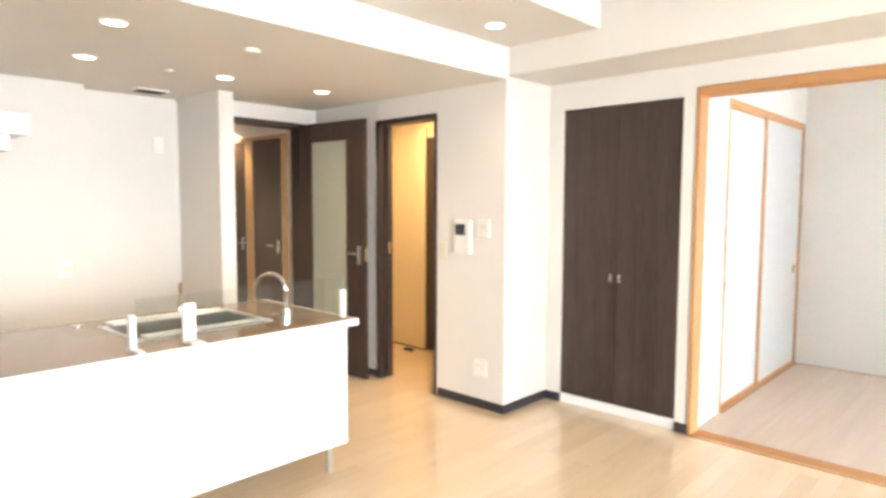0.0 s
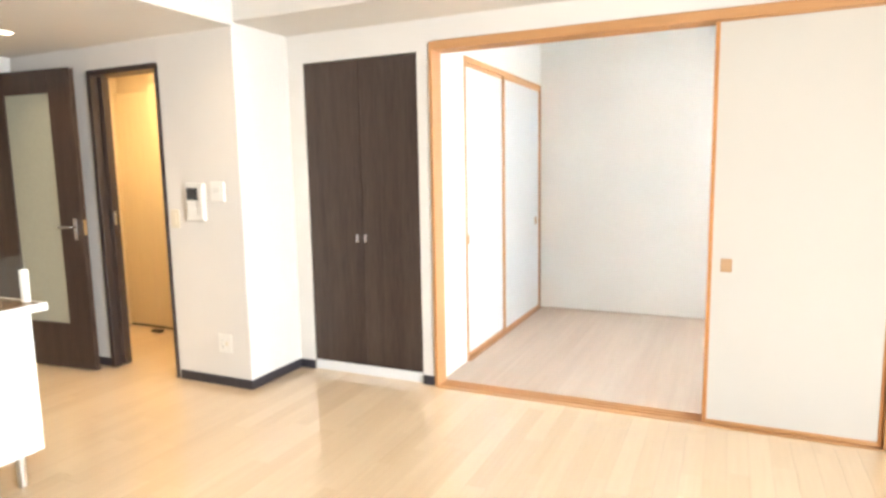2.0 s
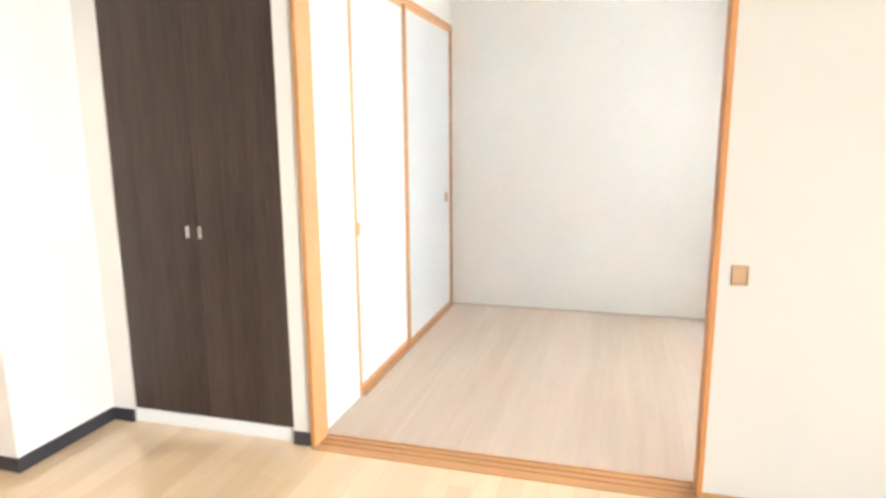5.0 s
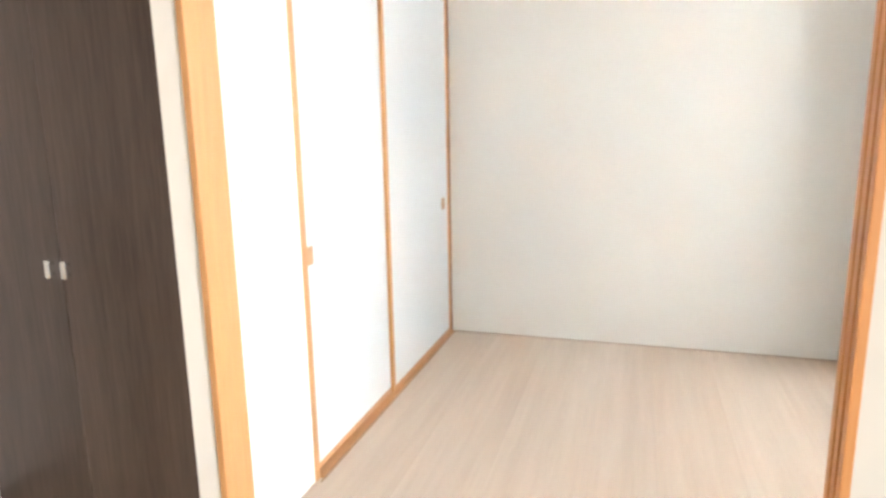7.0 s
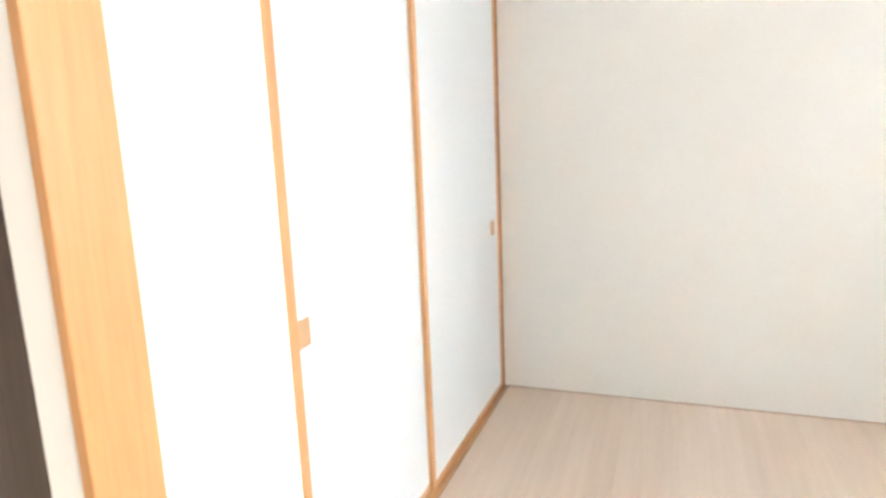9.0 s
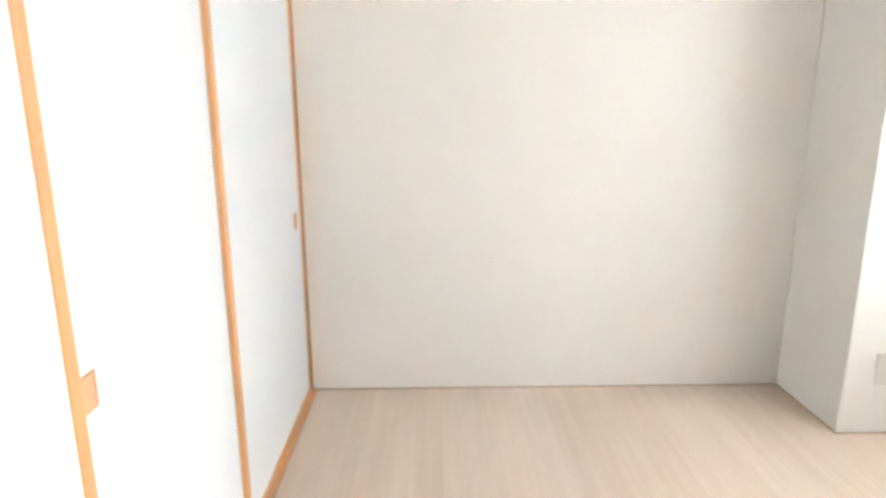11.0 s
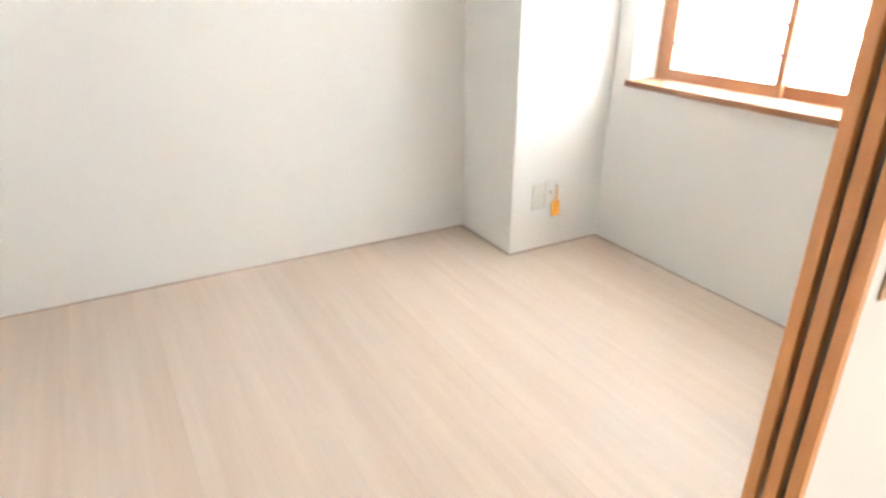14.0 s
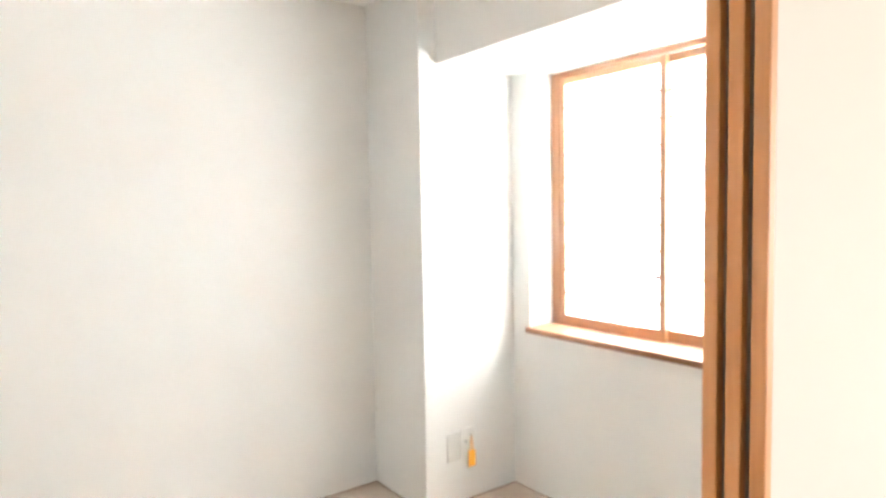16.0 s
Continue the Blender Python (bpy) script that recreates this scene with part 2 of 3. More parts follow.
# ---- floors ----
SOFFIT, STRIP, MAIN, BEAM = 2.15, 2.345, 2.50, 2.175
WEST, NORTH, EAST, SOUTH = -3.05, -0.485, 4.8, -5.9
WS, WN = -4.6, -2.1               # balcony window, south and north edge

floor = setting("floor", box(-6.2, SOUTH, -0.12, EAST, 0.109, -0.012, 0, box(-6.2, 0.109, -0.12, -1.5, 1.5, -0.012)), subfloor, "glossy pale maple strip flooring", "floor")
floor_tatami = setting("floor_tatami_room", box(-0.03, 0.110, -0.11, 2.765, 2.333, -0.006), subfloor, "whitewashed ash board flooring of the small room", "floor")

# ---- walls ----
T = 2.60
CL, CR = -0.894, -0.083          # closet opening
OR = 2.322                       # right end of the wide opening
TN, TE, TW = 2.328, 2.760, -0.004  # small room: north, east and west faces
PX, PY = 2.205, 1.873             # pillar corner in the small room
b = box(-1.03, 0.0, 0, CL, 0.11, T)
box(CL, 0.035, 0, CR, 0.11, 2.0, 0, b)
box(CL, 0.0, 2.0, CR, 0.11, T, 0, b)
box(CR, 0.0, 0, 0.0, 0.11, T, 0, b)
box(0.0, 0.0, 2.045, OR, 0.11, T, 0, b)
box(OR, 0.0, 0, EAST, 0.11, T, 0, b)
setting("wall_partition", b, wallpaper, "white wallpapered partition wall with a wide opening", "wall")

setting("wall_pillar", box(-1.620, NORTH, -0.02, -1.014, 0.02, SOFFIT + 0.4, 0.004), wallpaper, "white wallpapered wall corner beside the closet", "wall")

b = box(WEST, NORTH, 0, -2.255, NORTH + 0.045, T)
box(WEST, NORTH + 0.085, 0, -2.255, NORTH + 0.12, T, 0, b)
box(-2.252, NORTH, 1.985, -1.620, NORTH + 0.12, T, 0, b)
setting("wall_north", b, wallpaper, "white wall with a washroom doorway", "wall")

b = box(WEST - 0.12, -0.62, 0, WEST, NORTH + 0.12, T)
box(WEST - 0.12, -1.43, 2.03, WEST, -0.62, T, 0, b)
setting("wall_west", b, wallpaper, "white wall above the hall doorway", "wall")
setting("wall_wing", box(-3.36, -1.54, 0, -2.70, -1.43, SOFFIT, 0.003), wallpaper, "short white wing wall beside the kitchen", "wall")
setting("wall_recess", box(-3.48, -2.24, 0, -3.36, -1.43, SOFFIT), wallpaper, "white back wall of the refrigerator recess", "wall")
setting("wall_kitchen", box(-3.36, SOUTH, 0, -3.16, -2.24, SOFFIT, 0.003), wallpaper, "white kitchen wall", "wall")
setting("wall_south", box(-3.4, SOUTH - 0.15, 0, EAST, SOUTH, T), wallpaper, "plain white wall", "wall")
b = box(EAST, SOUTH - 0.15, 0, EAST + 0.2, WS, T)
box(EAST, WN, 0, EAST + 0.2, 0.11, T, 0, b)
box(EAST, WS, 2.15, EAST + 0.2, WN, T, 0, b)
box(EAST, WS, -0.1, EAST + 0.2, WN, 0.05, 0, b)
setting("wall_east", b, wallpaper, "white wall with the balcony window opening", "wall")

# tatami-sized room
setting("wall_tatami_west", box(-0.14, 0.11, 0, TW, 0.515, T), tatami_paint, "white wall beside the closet", "wall")
setting("wall_tatami_closet", box(-0.14, 0.515, 0, -0.065, TN, T, 0, box(-0.065, 0.515, 2.052, TW, TN, T)), tatami_paint, "white wall above the closet doors", "wall")
setting("wall_tatami_north", box(-0.14, TN, 0, 3.07, TN + 0.115, T), tatami_paint, "off-white wallpapered back wall", "wall")
setting("wall_tatami_pillar", box(PX, PY, -0.02, TE + 0.02, TN + 0.02, T, 0.004), tatami_paint, "white boxed-in structural pillar", "wall")
b = box(TE, 1.752, 0, 3.07, TN, T)
box(TE, 0.11, 0, 3.07, 1.752, 0.796, 0, b)
box(TE, 0.11, 0.796, 3.07, 0.45, T, 0, b)
box(TE, 0.45, 2.062, 3.07, 1.752, T, 0, b)
setting("wall_tatami_east", b, tatami_paint, "off-white wall below the shoji window", "wall")
setting("beam_tatami", box(2.298, 0.08, 2.060, TE + 0.02, PY + 0.02, T, 0.004), tatami_paint, "white boxed-in beam above the window", "beam")

# hall and washroom
HN = -0.60
b = box(-6.2, HN, 0, WEST - 0.12, NORTH + 0.12, T)
setting("wall_hall_north", b, wallpaper, "white hall wall with doors", "wall")
setting("wall_hall_south", box(-6.2, -1.55, 0, -3.48, -1.43, T), wallpaper, "white hall wall", "wall")
setting("wall_hall_end", box(-6.32, -1.55, 0, -6.2, 1.6, T), wallpaper, "white wall at the hall's end", "wall")
setting("wall_washroom_east", box(-1.620, 0.0, 0, -1.50, 1.5, T), cream_laminate, "cream washroom wall", "wall")
setting("wall_washroom_north", box(-6.2, 1.5, 0, -1.50, 1.6, T), cream_laminate, "cream washroom wall", "wall")

# ceilings
setting("ceiling_kitchen", box(-3.5, SOUTH, SOFFIT, -1.0, NORTH, SOFFIT + 0.3), ceiling_paint, "lowered white kitchen ceiling", "ceiling")
setting("ceiling_step", box(-1.0, SOUTH, STRIP, -0.37, NORTH, STRIP + 0.3), ceiling_paint, "stepped white ceiling strip with a downlight", "ceiling")
setting("ceiling_living", box(-0.37, SOUTH, MAIN, EAST, NORTH, MAIN + 0.12), ceiling_paint, "white living-room ceiling", "ceiling")
setting("ceiling_beam", box(-1.014, NORTH, BEAM, EAST, 0.0, MAIN + 0.12), ceiling_paint, "white ceiling beam above the partition", "beam")
setting("ceiling_tatami", box(-0.14, 0.11, 2.42, 3.07, TN + 0.115, 2.54), tatami_paint, "white ceiling of the small room", "ceiling")
setting("ceiling_hall", box(-6.2, -1.55, 2.13, WEST - 0.12, HN, 2.3), ceiling_paint, "white hall ceiling", "ceiling")
setting("ceiling_washroom", box(-6.2, NORTH + 0.12, 2.2, -1.50, 1.5, 2.32), ceiling_paint, "cream washroom ceiling", "ceiling")

# ---- baseboards ----
def baseboard(x0, y0, x1, y1):
    bm = box(x0, y0, 0, x1, y1, 0.06, 0.003)
    return tagged(part("baseboard", bm, baseboard_mat), "dark charcoal vinyl baseboard", "baseboard", kind="structure")


baseboard(-1.600, NORTH - 0.010, -1.004, NORTH)
baseboard(-1.014, NORTH, -1.004, -0.010)
baseboard(-1.014, -0.010, CL, 0.0)
baseboard(CR, -0.010, 0.0, 0.0)
baseboard(OR, -0.010, EAST, 0.0)
baseboard(WEST, NORTH - 0.010, -2.254, NORTH)

# thin brown strips put the gap shadow at the floor's edge into colour
def floor_edge(x0, y0, x1, y1):
    bm = box(x0, y0, 0.0002, x1, y1, 0.004, 0.0008)
    return tagged(part("trim", bm, edge_gap_brown), "thin brown strip drawing the gap shadow along the floor edge", "trim", kind="structure")


floor_edge(0.0145, 0.520, 0.0225, TN - 0.004)
floor_edge(0.0, TN - 0.004, PX, TN)
floor_edge(PX - 0.006, PY - 0.005, PX, TN - 0.004)
floor_edge(PX, PY - 0.005, TE, PY)
floor_edge(TE - 0.004, 0.1135, TE, PY - 0.005)

# ---- wide opening: posts, lintel, grooved sill ----
opening = thing("sliding_door_frame", 1.16, 0.06, 0, "amber wooden frame of the wide sliding-door opening", "door frame", kind="structure")
part("post", box(0.0, -0.014, 0, 0.022, 0.112, 2.044, 0.003), orange_v, opening)
part("post", box(2.290, -0.014, 0, OR, 0.112, 2.044, 0.003), orange_v, opening)
b = box(0.022, -0.014, 1.995, 2.290, 0.004, 2.044, 0.002)
for y0, y1 in ((0.031, 0.043), (0.069, 0.081), (0.107, 0.112)):
    box(0.022, y0, 1.995, 2.290, y1, 2.022, 0.001, b)
box(0.022, -0.014, 2.0445, 2.290, 0.112, 2.048, 0, b)
part("lintel", b, orange_x, opening)
b = box(0.022, -0.030, -0.01, 2.290, 0.112, -0.003)
for y0, y1 in ((-0.030, 0.004), (0.031, 0.043), (0.069, 0.081), (0.107, 0.112)):
    box(0.022, y0, -0.003, 2.290, y1, 0.004, 0.0012, b)
part("sill", b, orange_x, opening)


def pull(x, y, z, axis, parent, side):
    """A recessed square finger pull: a wooden rim round a sunk plate."""
    w, h = 0.026, 0.034
    bm = bmesh.new()
    for a0, a1, b0, b1 in ((-w, w, h - 0.006, h), (-w, w, -h, -h + 0.006), (-w, -w + 0.006, -h + 0.006, h - 0.006), (w - 0.006, w, -h + 0.006, h - 0.006)):
        if axis == "y":
            box(x + a0, min(y, y + side * 0.005), z + b0, x + a1, max(y, y + side * 0.005), z + b1, 0.001, bm)
        else:
            box(min(x, x + side * 0.005), y + a0, z + b0, max(x, x + side * 0.005), y + a1, z + b1, 0.001, bm)
    if axis == "y":
        box(x - w + 0.006, min(y, y + side * 0.0025), z - h + 0.006, x + w - 0.006, max(y, y + side * 0.0025), z + h - 0.006, 0, bm)
    else:
        box(min(x, x + side * 0.0025), y - w + 0.006, z - h + 0.006, max(x, x + side * 0.0025), y + w - 0.006, z + h - 0.006, 0, bm)
    return part("finger_pull", bm, pull_wood, parent, "square wooden finger pull")


# three stacked fusuma panels
for k, y0 in enumerate((0.0055, 0.0445, 0.0825)):
    x0, x1, z0, z1, d = 1.514 + 0.0005 * k, 2.289, 0.004, 2.010, 0.024
    pan = thing("fusuma_panel", (x0 + x1) / 2, y0 + d / 2, 0.004, "sliding fusuma panel with cream paper and amber rim, slid open", "sliding door", "stacked fusuma panels")
    part("stile", box(x0, y0, z0, x0 + 0.020, y0 + d, z1, 0.0015), panel_edge, pan)
    part("stile", box(x1 - 0.020, y0, z0, x1, y0 + d, z1, 0.0015), panel_edge, pan)
    part("rail", box(x0 + 0.020, y0, z0, x1 - 0.020, y0 + d, z0 + 0.022, 0.0015), orange_x, pan)
    part("rail", box(x0 + 0.020, y0, z1 - 0.022, x1 - 0.020, y0 + d, z1, 0.0015), orange_x, pan)
    part("paper", box(x0 + 0.020, y0 + 0.003, z0 + 0.022, x1 - 0.020, y0 + d - 0.003, z1 - 0.022), fusuma_paper, pan, "cream fusuma paper")
    if k == 0:
        pull(1.600, y0 + 0.003, 0.825, "y", pan, -1)
    if k == 2:
        pull(1.600, y0 + d - 0.003, 0.825, "y", pan, 1)

# ---- dark closet ----
closet = thing("closet", -0.49, 0.02, 0, "dark walnut double-door closet set into the wall", "closet")
part("plinth", box(CL + 0.002, 0.008, 0.001, CR - 0.002, 0.034, 0.065, 0.002), white_gloss, closet, "white gloss plinth")
for x0, x1, hx in ((CL + 0.004, -0.4895, -0.520), (-0.4875, CR - 0.004, -0.461)):
    door = part("closet_door", box(x0, 0.004, 0.070, x1, 0.026, 1.995, 0.0015), dark_wood, closet)
    bm = box(hx - 0.009, -0.018, 0.873, hx + 0.009, -0.013, 0.924, 0.002)
    box(hx - 0.005, -0.013, 0.879, hx + 0.005, 0.004, 0.887, 0.001, bm)
    box(hx - 0.005, -0.013, 0.910, hx + 0.005, 0.004, 0.918, 0.001, bm)
    part("handle", bm, chrome, door, "small chrome handle")

# ---- closet fusuma in the small room ----
cframe = thing("closet_door_frame", 0.0, 1.45, 0, "amber wooden frame round the closet doors", "door frame", kind="structure")
part("post", box(-0.065, 0.515, 0, 0.002, 0.545, 2.052, 0.002), orange_v, cframe)
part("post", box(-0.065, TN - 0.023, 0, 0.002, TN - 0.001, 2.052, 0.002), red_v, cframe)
part("lintel", box(-0.065, 0.545, 2.014, 0.002, TN - 0.023, 2.052, 0.002), orange_y, cframe)
part("sill", box(-0.065, 0.545, -0.004, 0.014, TN - 0.023, 0.010, 0.002), amber_sill, cframe)
for y0, y1, x1, hy, st in ((0.546, 1.350, -0.020, 0.596, orange_v), (1.313, TN - 0.024, -0.004, 2.180, orange_v)):
    x0 = x1 - 0.017
    pan = thing("closet_fusuma", x1 - 0.011, (y0 + y1) / 2, 0.012, "closed closet fusuma with pale bluish paper and amber rim", "sliding door", "closet fusuma")
    part("stile", box(x0, y0, 0.012, x1, y0 + 0.026, 2.014, 0.0015), st, pan)
    part("stile", box(x0, y1 - 0.030, 0.012, x1, y1, 2.014, 0.0015), st, pan)
    part("rail", box(x0, y0 + 0.026, 0.012, x1, y1 - 0.030, 0.034, 0.0015), orange_y, pan)
    part("rail", box(x0, y0 + 0.026, 1.992, x1, y1 - 0.030, 2.014, 0.0015), orange_y, pan)
    part("paper", box(x0 + 0.003, y0 + 0.026, 0.034, x1 - 0.003, y1 - 0.030, 1.992), closet_paper, pan, "pale fusuma paper")
    pull(x1 - 0.003, hy, 0.836, "x", pan, 1)

# ---- shoji window ----
win = thing("window_1", 2.88, 1.1, 0.79, "shoji window with reddish cedar frame and glowing white paper", "window", kind="structure")
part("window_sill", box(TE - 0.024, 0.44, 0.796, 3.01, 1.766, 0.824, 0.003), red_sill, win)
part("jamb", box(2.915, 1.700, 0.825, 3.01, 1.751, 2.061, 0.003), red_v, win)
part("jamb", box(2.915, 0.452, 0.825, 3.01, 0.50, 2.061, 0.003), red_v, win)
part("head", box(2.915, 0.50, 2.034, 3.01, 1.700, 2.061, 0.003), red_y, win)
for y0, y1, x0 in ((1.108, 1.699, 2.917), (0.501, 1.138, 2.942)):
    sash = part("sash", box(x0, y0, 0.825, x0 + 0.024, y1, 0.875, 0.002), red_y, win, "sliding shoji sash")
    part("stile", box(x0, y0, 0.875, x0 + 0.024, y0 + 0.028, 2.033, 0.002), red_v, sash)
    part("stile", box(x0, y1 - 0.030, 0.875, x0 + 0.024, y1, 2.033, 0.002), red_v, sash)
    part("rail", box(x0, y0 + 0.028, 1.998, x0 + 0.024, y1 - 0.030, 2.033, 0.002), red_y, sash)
    part("paper", box(x0 + 0.013, y0 + 0.028, 0.875, x0 + 0.0145, y1 - 0.030, 1.998), shoji_paper, sash, "backlit white shoji paper")
    # no real recess: the pull's shade is in the strip's dark colour
    part("finger_pull", box(x0 - 0.0012, y1 - 0.022, 1.285, x0 + 0.001, y1 - 0.010, 1.335, 0.0005), groove_mat, sash, "flat dark strip coloured as a shaded finger pull")
    for k in range(1, 10):
        z = 0.875 + k * 0.1125
        part("lattice_bar", box(x0 + 0.016, y0 + 0.028, z - 0.004, x0 + 0.023, y1 - 0.030, z + 0.004), orange_y, sash)
        part("lattice_tenon", box(x0 + 0.003, y1 - 0.058, z - 0.005, x0 + 0.012, y1 - 0.030, z + 0.005), dark_trim, sash)
        part("lattice_tenon", box(x0 + 0.003, y0 + 0.028, z - 0.005, x0 + 0.012, y0 + 0.054, z + 0.005), dark_trim, sash)

# ---- wall plates ----
def wall_plate(name, m, w, h, material, label, category, kind="switch"):
    """A bevelled plate facing -y with its inserts, moved to m."""
    base = thing(name, 0, 0, 0, label, category)
    part("plate", box(-w / 2, -0.008, -h / 2, w / 2, 0, h / 2, 0.003), material, base)
    if kind == "switch":
        part("rocker", box(-w * 0.22, -0.012, -h * 0.3, w * 0.22, -0.008, -0.002, 0.0015), material, base)
        part("rocker", box(-w * 0.22, -0.012, 0.002, w * 0.22, -0.008, h * 0.3, 0.0015), material, base)
    if kind == "outlet":
        for zc in (-0.018, 0.018):
            soc = part("socket", box(-0.026, -0.011, zc - 0.013, -0.002, -0.008, zc + 0.013, 0.001), white_plastic, base)
            part("slot", box(-0.018, -0.0116, zc - 0.005, -0.016, -0.011, zc + 0.005), dark_rubber, soc)
            part("slot", box(-0.011, -0.0116, zc - 0.005, -0.009, -0.011, zc + 0.005), dark_rubber, soc)
        part("jack", box(0.006, -0.011, -0.012, 0.026, -0.008, 0.012, 0.001), ivory_plastic, base)
    base.matrix_world = m
    return base


wall_plate("light_switch", pose(-1.556, NORTH, 1.043), 0.070, 0.116, ivory_plastic, "ivory light switch on the white wall", "switch")
wall_plate("wall_outlet", pose(-1.208, NORTH, 0.273), 0.105, 0.118, white_plastic, "white wall outlet near the baseboard", "outlet", "outlet")
inter = thing("intercom", -1.362, NORTH, 1.14, "white video intercom with a small dark screen", "intercom")
part("body", box(-1.434, NORTH - 0.028, 1.032, -1.288, NORTH, 1.262, 0.006), white_plastic, inter)
part("screen", box(-1.420, NORTH - 0.0305, 1.160, -1.330, NORTH - 0.028, 1.236, 0.001), screen_mat, inter)
part("handset", box(-1.319, NORTH - 0.034, 1.040, -1.293, NORTH - 0.028, 1.240, 0.003), white_plastic, inter)
part("button", box(-1.420, NORTH - 0.0305, 1.060, -1.330, NORTH - 0.028, 1.120, 0.001), white_plastic, inter)
hot = thing("control_panel", -1.184, NORTH, 1.205, "white square hot-water control panel", "control panel")
part("body", box(-1.236, NORTH - 0.020, 1.152, -1.133, NORTH, 1.270, 0.005), white_plastic, hot)
part("display", box(-1.212, NORTH - 0.022, 1.205, -1.158, NORTH - 0.020, 1.238, 0.001), grey_plate, hot)

# pillar outlet and its hanging tag
ant = thing("aerial_outlet", 2.40, PY, 0.285, "pale grey double outlet plate low on the pillar", "outlet")
part("plate", box(2.322, PY - 0.007, 0.212, 2.398, PY, 0.345, 0.003), grey_plate, ant)
part("plate", box(2.400, PY - 0.008, 0.222, 2.484, PY, 0.358, 0.003), white_plastic, ant)
part("jack", cyl((2.424, PY - 0.008, 0.296), 0, -0.012, 0, 0.007, 14, axis="y"), chrome, ant)
part("jack", cyl((2.458, PY - 0.008, 0.322), 0, -0.012, 0, 0.007, 14, axis="y"), chrome, ant)
tag = thing("hanging_tag", 2.462, PY - 0.016, 0.19, "orange plastic tag hanging from the outlet on a loop", "tag")
part("loop", tube([(2.452, PY - 0.016, 0.244), (2.453, PY - 0.019, 0.280), (2.458, PY - 0.019, 0.321), (2.465, PY - 0.019, 0.280), (2.468, PY - 0.016, 0.244)], 0.0025, 8), orange_tag, tag)
part("tag_body", box(2.440, PY - 0.020, 0.166, 2.484, PY - 0.013, 0.246, 0.003), orange_tag, tag)
wall_plate("light_switch", pose(TW, 0.228, 1.028, 0, 0, 90), 0.072, 0.120, white_plastic, "white light switch on the short white wall", "switch")

# ---- washroom doorway and what shows through it ----
wd = thing("washroom_door_frame", -1.96, NORTH, 0, "dark brown washroom door casing", "door frame", kind="structure")
part("casing", box(-2.254, NORTH - 0.014, 0, -2.218, NORTH + 0.045, 1.985, 0.003), dark_trim, wd)
part("casing", box(-2.254, NORTH + 0.085, 0, -2.218, NORTH + 0.122, 1.985, 0.003), dark_trim, wd)
part("casing", box(-1.638, NORTH - 0.014, 0, -1.6205, NORTH + 0.122, 1.985, 0.003), dark_trim, wd)
part("head_casing", box(-2.254, NORTH - 0.014, 1.9655, -1.6205, NORTH + 0.122, 2.000, 0.003), dark_trim, wd)
pocket = thing("washroom_door", -2.215, NORTH + 0.065, 0, "dark walnut pocket door slid into the wall", "door")
part("leaf", box(-2.75, NORTH + 0.049, 0.010, -2.192, NORTH + 0.081, 1.962, 0.002), dark_wood, pocket)
part("latch", box(-2.1925, NORTH + 0.056, 0.985, -2.189, NORTH + 0.074, 1.075, 0.001), chrome, pocket, "chrome edge latch")
part("pull", box(-2.245, NORTH + 0.0465, 0.955, -2.210, NORTH + 0.0495, 1.085, 0.001), screen_mat, pocket, "dark recessed pull")
cab = thing("washroom_panel", -2.95, 0.43, 0, "cream laminate sliding panel inside the washroom", "panel")
part("board", box(-3.190, 0.430, 0.012, -2.771, 0.455, 2.0, 0.003), cream_laminate, cab)
part("edge_strip", box(-2.770, 0.415, 0.012, -2.640, 0.458, 2.06, 0.003), cream_laminate, cab)
part("track", box(-3.190, 0.420, 0.0, -2.640, 0.460, 0.011), dark_trim, cab)
wd2 = thing("washroom_inner_door", -2.4, 0.45, 0, "dark brown inner door edge", "door")
part("leaf", box(-2.635, 0.430, 0.012, -2.10, 0.462, 1.97, 0.003), dark_wood, wd2)
setting("wall_washroom_partition", box(-3.30, 0.47, 0, -1.620, 0.56, 2.2), cream_laminate, "cream washroom inner wall", "wall")
setting("wall_washroom_west", box(-3.30, NORTH + 0.12, 0, -3.195, 0.47, 2.2), cream_laminate, "cream washroom side wall", "wall")
mat_thing = thing("door_stop", -2.74, 0.30, 0, "small dark rubber door stop on the floor", "door stop")
part("body", box(-2.79, 0.28, 0.0, -2.69, 0.33, 0.02, 0.006), dark_rubber, mat_thing)

# ---- hall doorway, its open door ----
hd = thing("hall_door_frame", WEST, -1.02, 0, "dark brown hall door casing", "door frame", kind="structure")
part("casing", box(WEST - 0.13, -1.43, 0, WEST + 0.014, -1.40, 2.03, 0.003), dark_trim, hd)
part("casing", box(WEST - 0.13, -0.655, 0, WEST + 0.014, -0.62, 2.03, 0.003), dark_trim, hd)
part("head_casing", box(WEST - 0.13, -1.40, 1.99, WEST + 0.014, -0.655, 2.03, 0.003), dark_trim, hd)

L = 0.765
leaf = thing("hall_door", 0, 0, 0, "dark walnut door with a tall frosted pane, standing open", "door")
door = part("stile", box(0, -0.036, 0.008, 0.155, 0, 2.010, 0.002), dark_wood, leaf)
part("stile", box(L - 0.200, -0.036, 0.008, L, 0, 2.010, 0.002), dark_wood, leaf)
part("top_rail", box(0.155, -0.036, 1.86, L - 0.200, 0, 2.010, 0.002), dark_wood, leaf)
part("bottom_rail", box(0.155, -0.036, 0.008, L - 0.200, 0, 0.32, 0.002), dark_wood, leaf)
part("pane", box(0.155, -0.024, 0.32, L - 0.200, -0.012, 1.86), grey_glass, leaf, "tall frosted pane")
bm = box(L - 0.075, -0.042, 0.90, L - 0.045, -0.036, 1.04, 0.002)
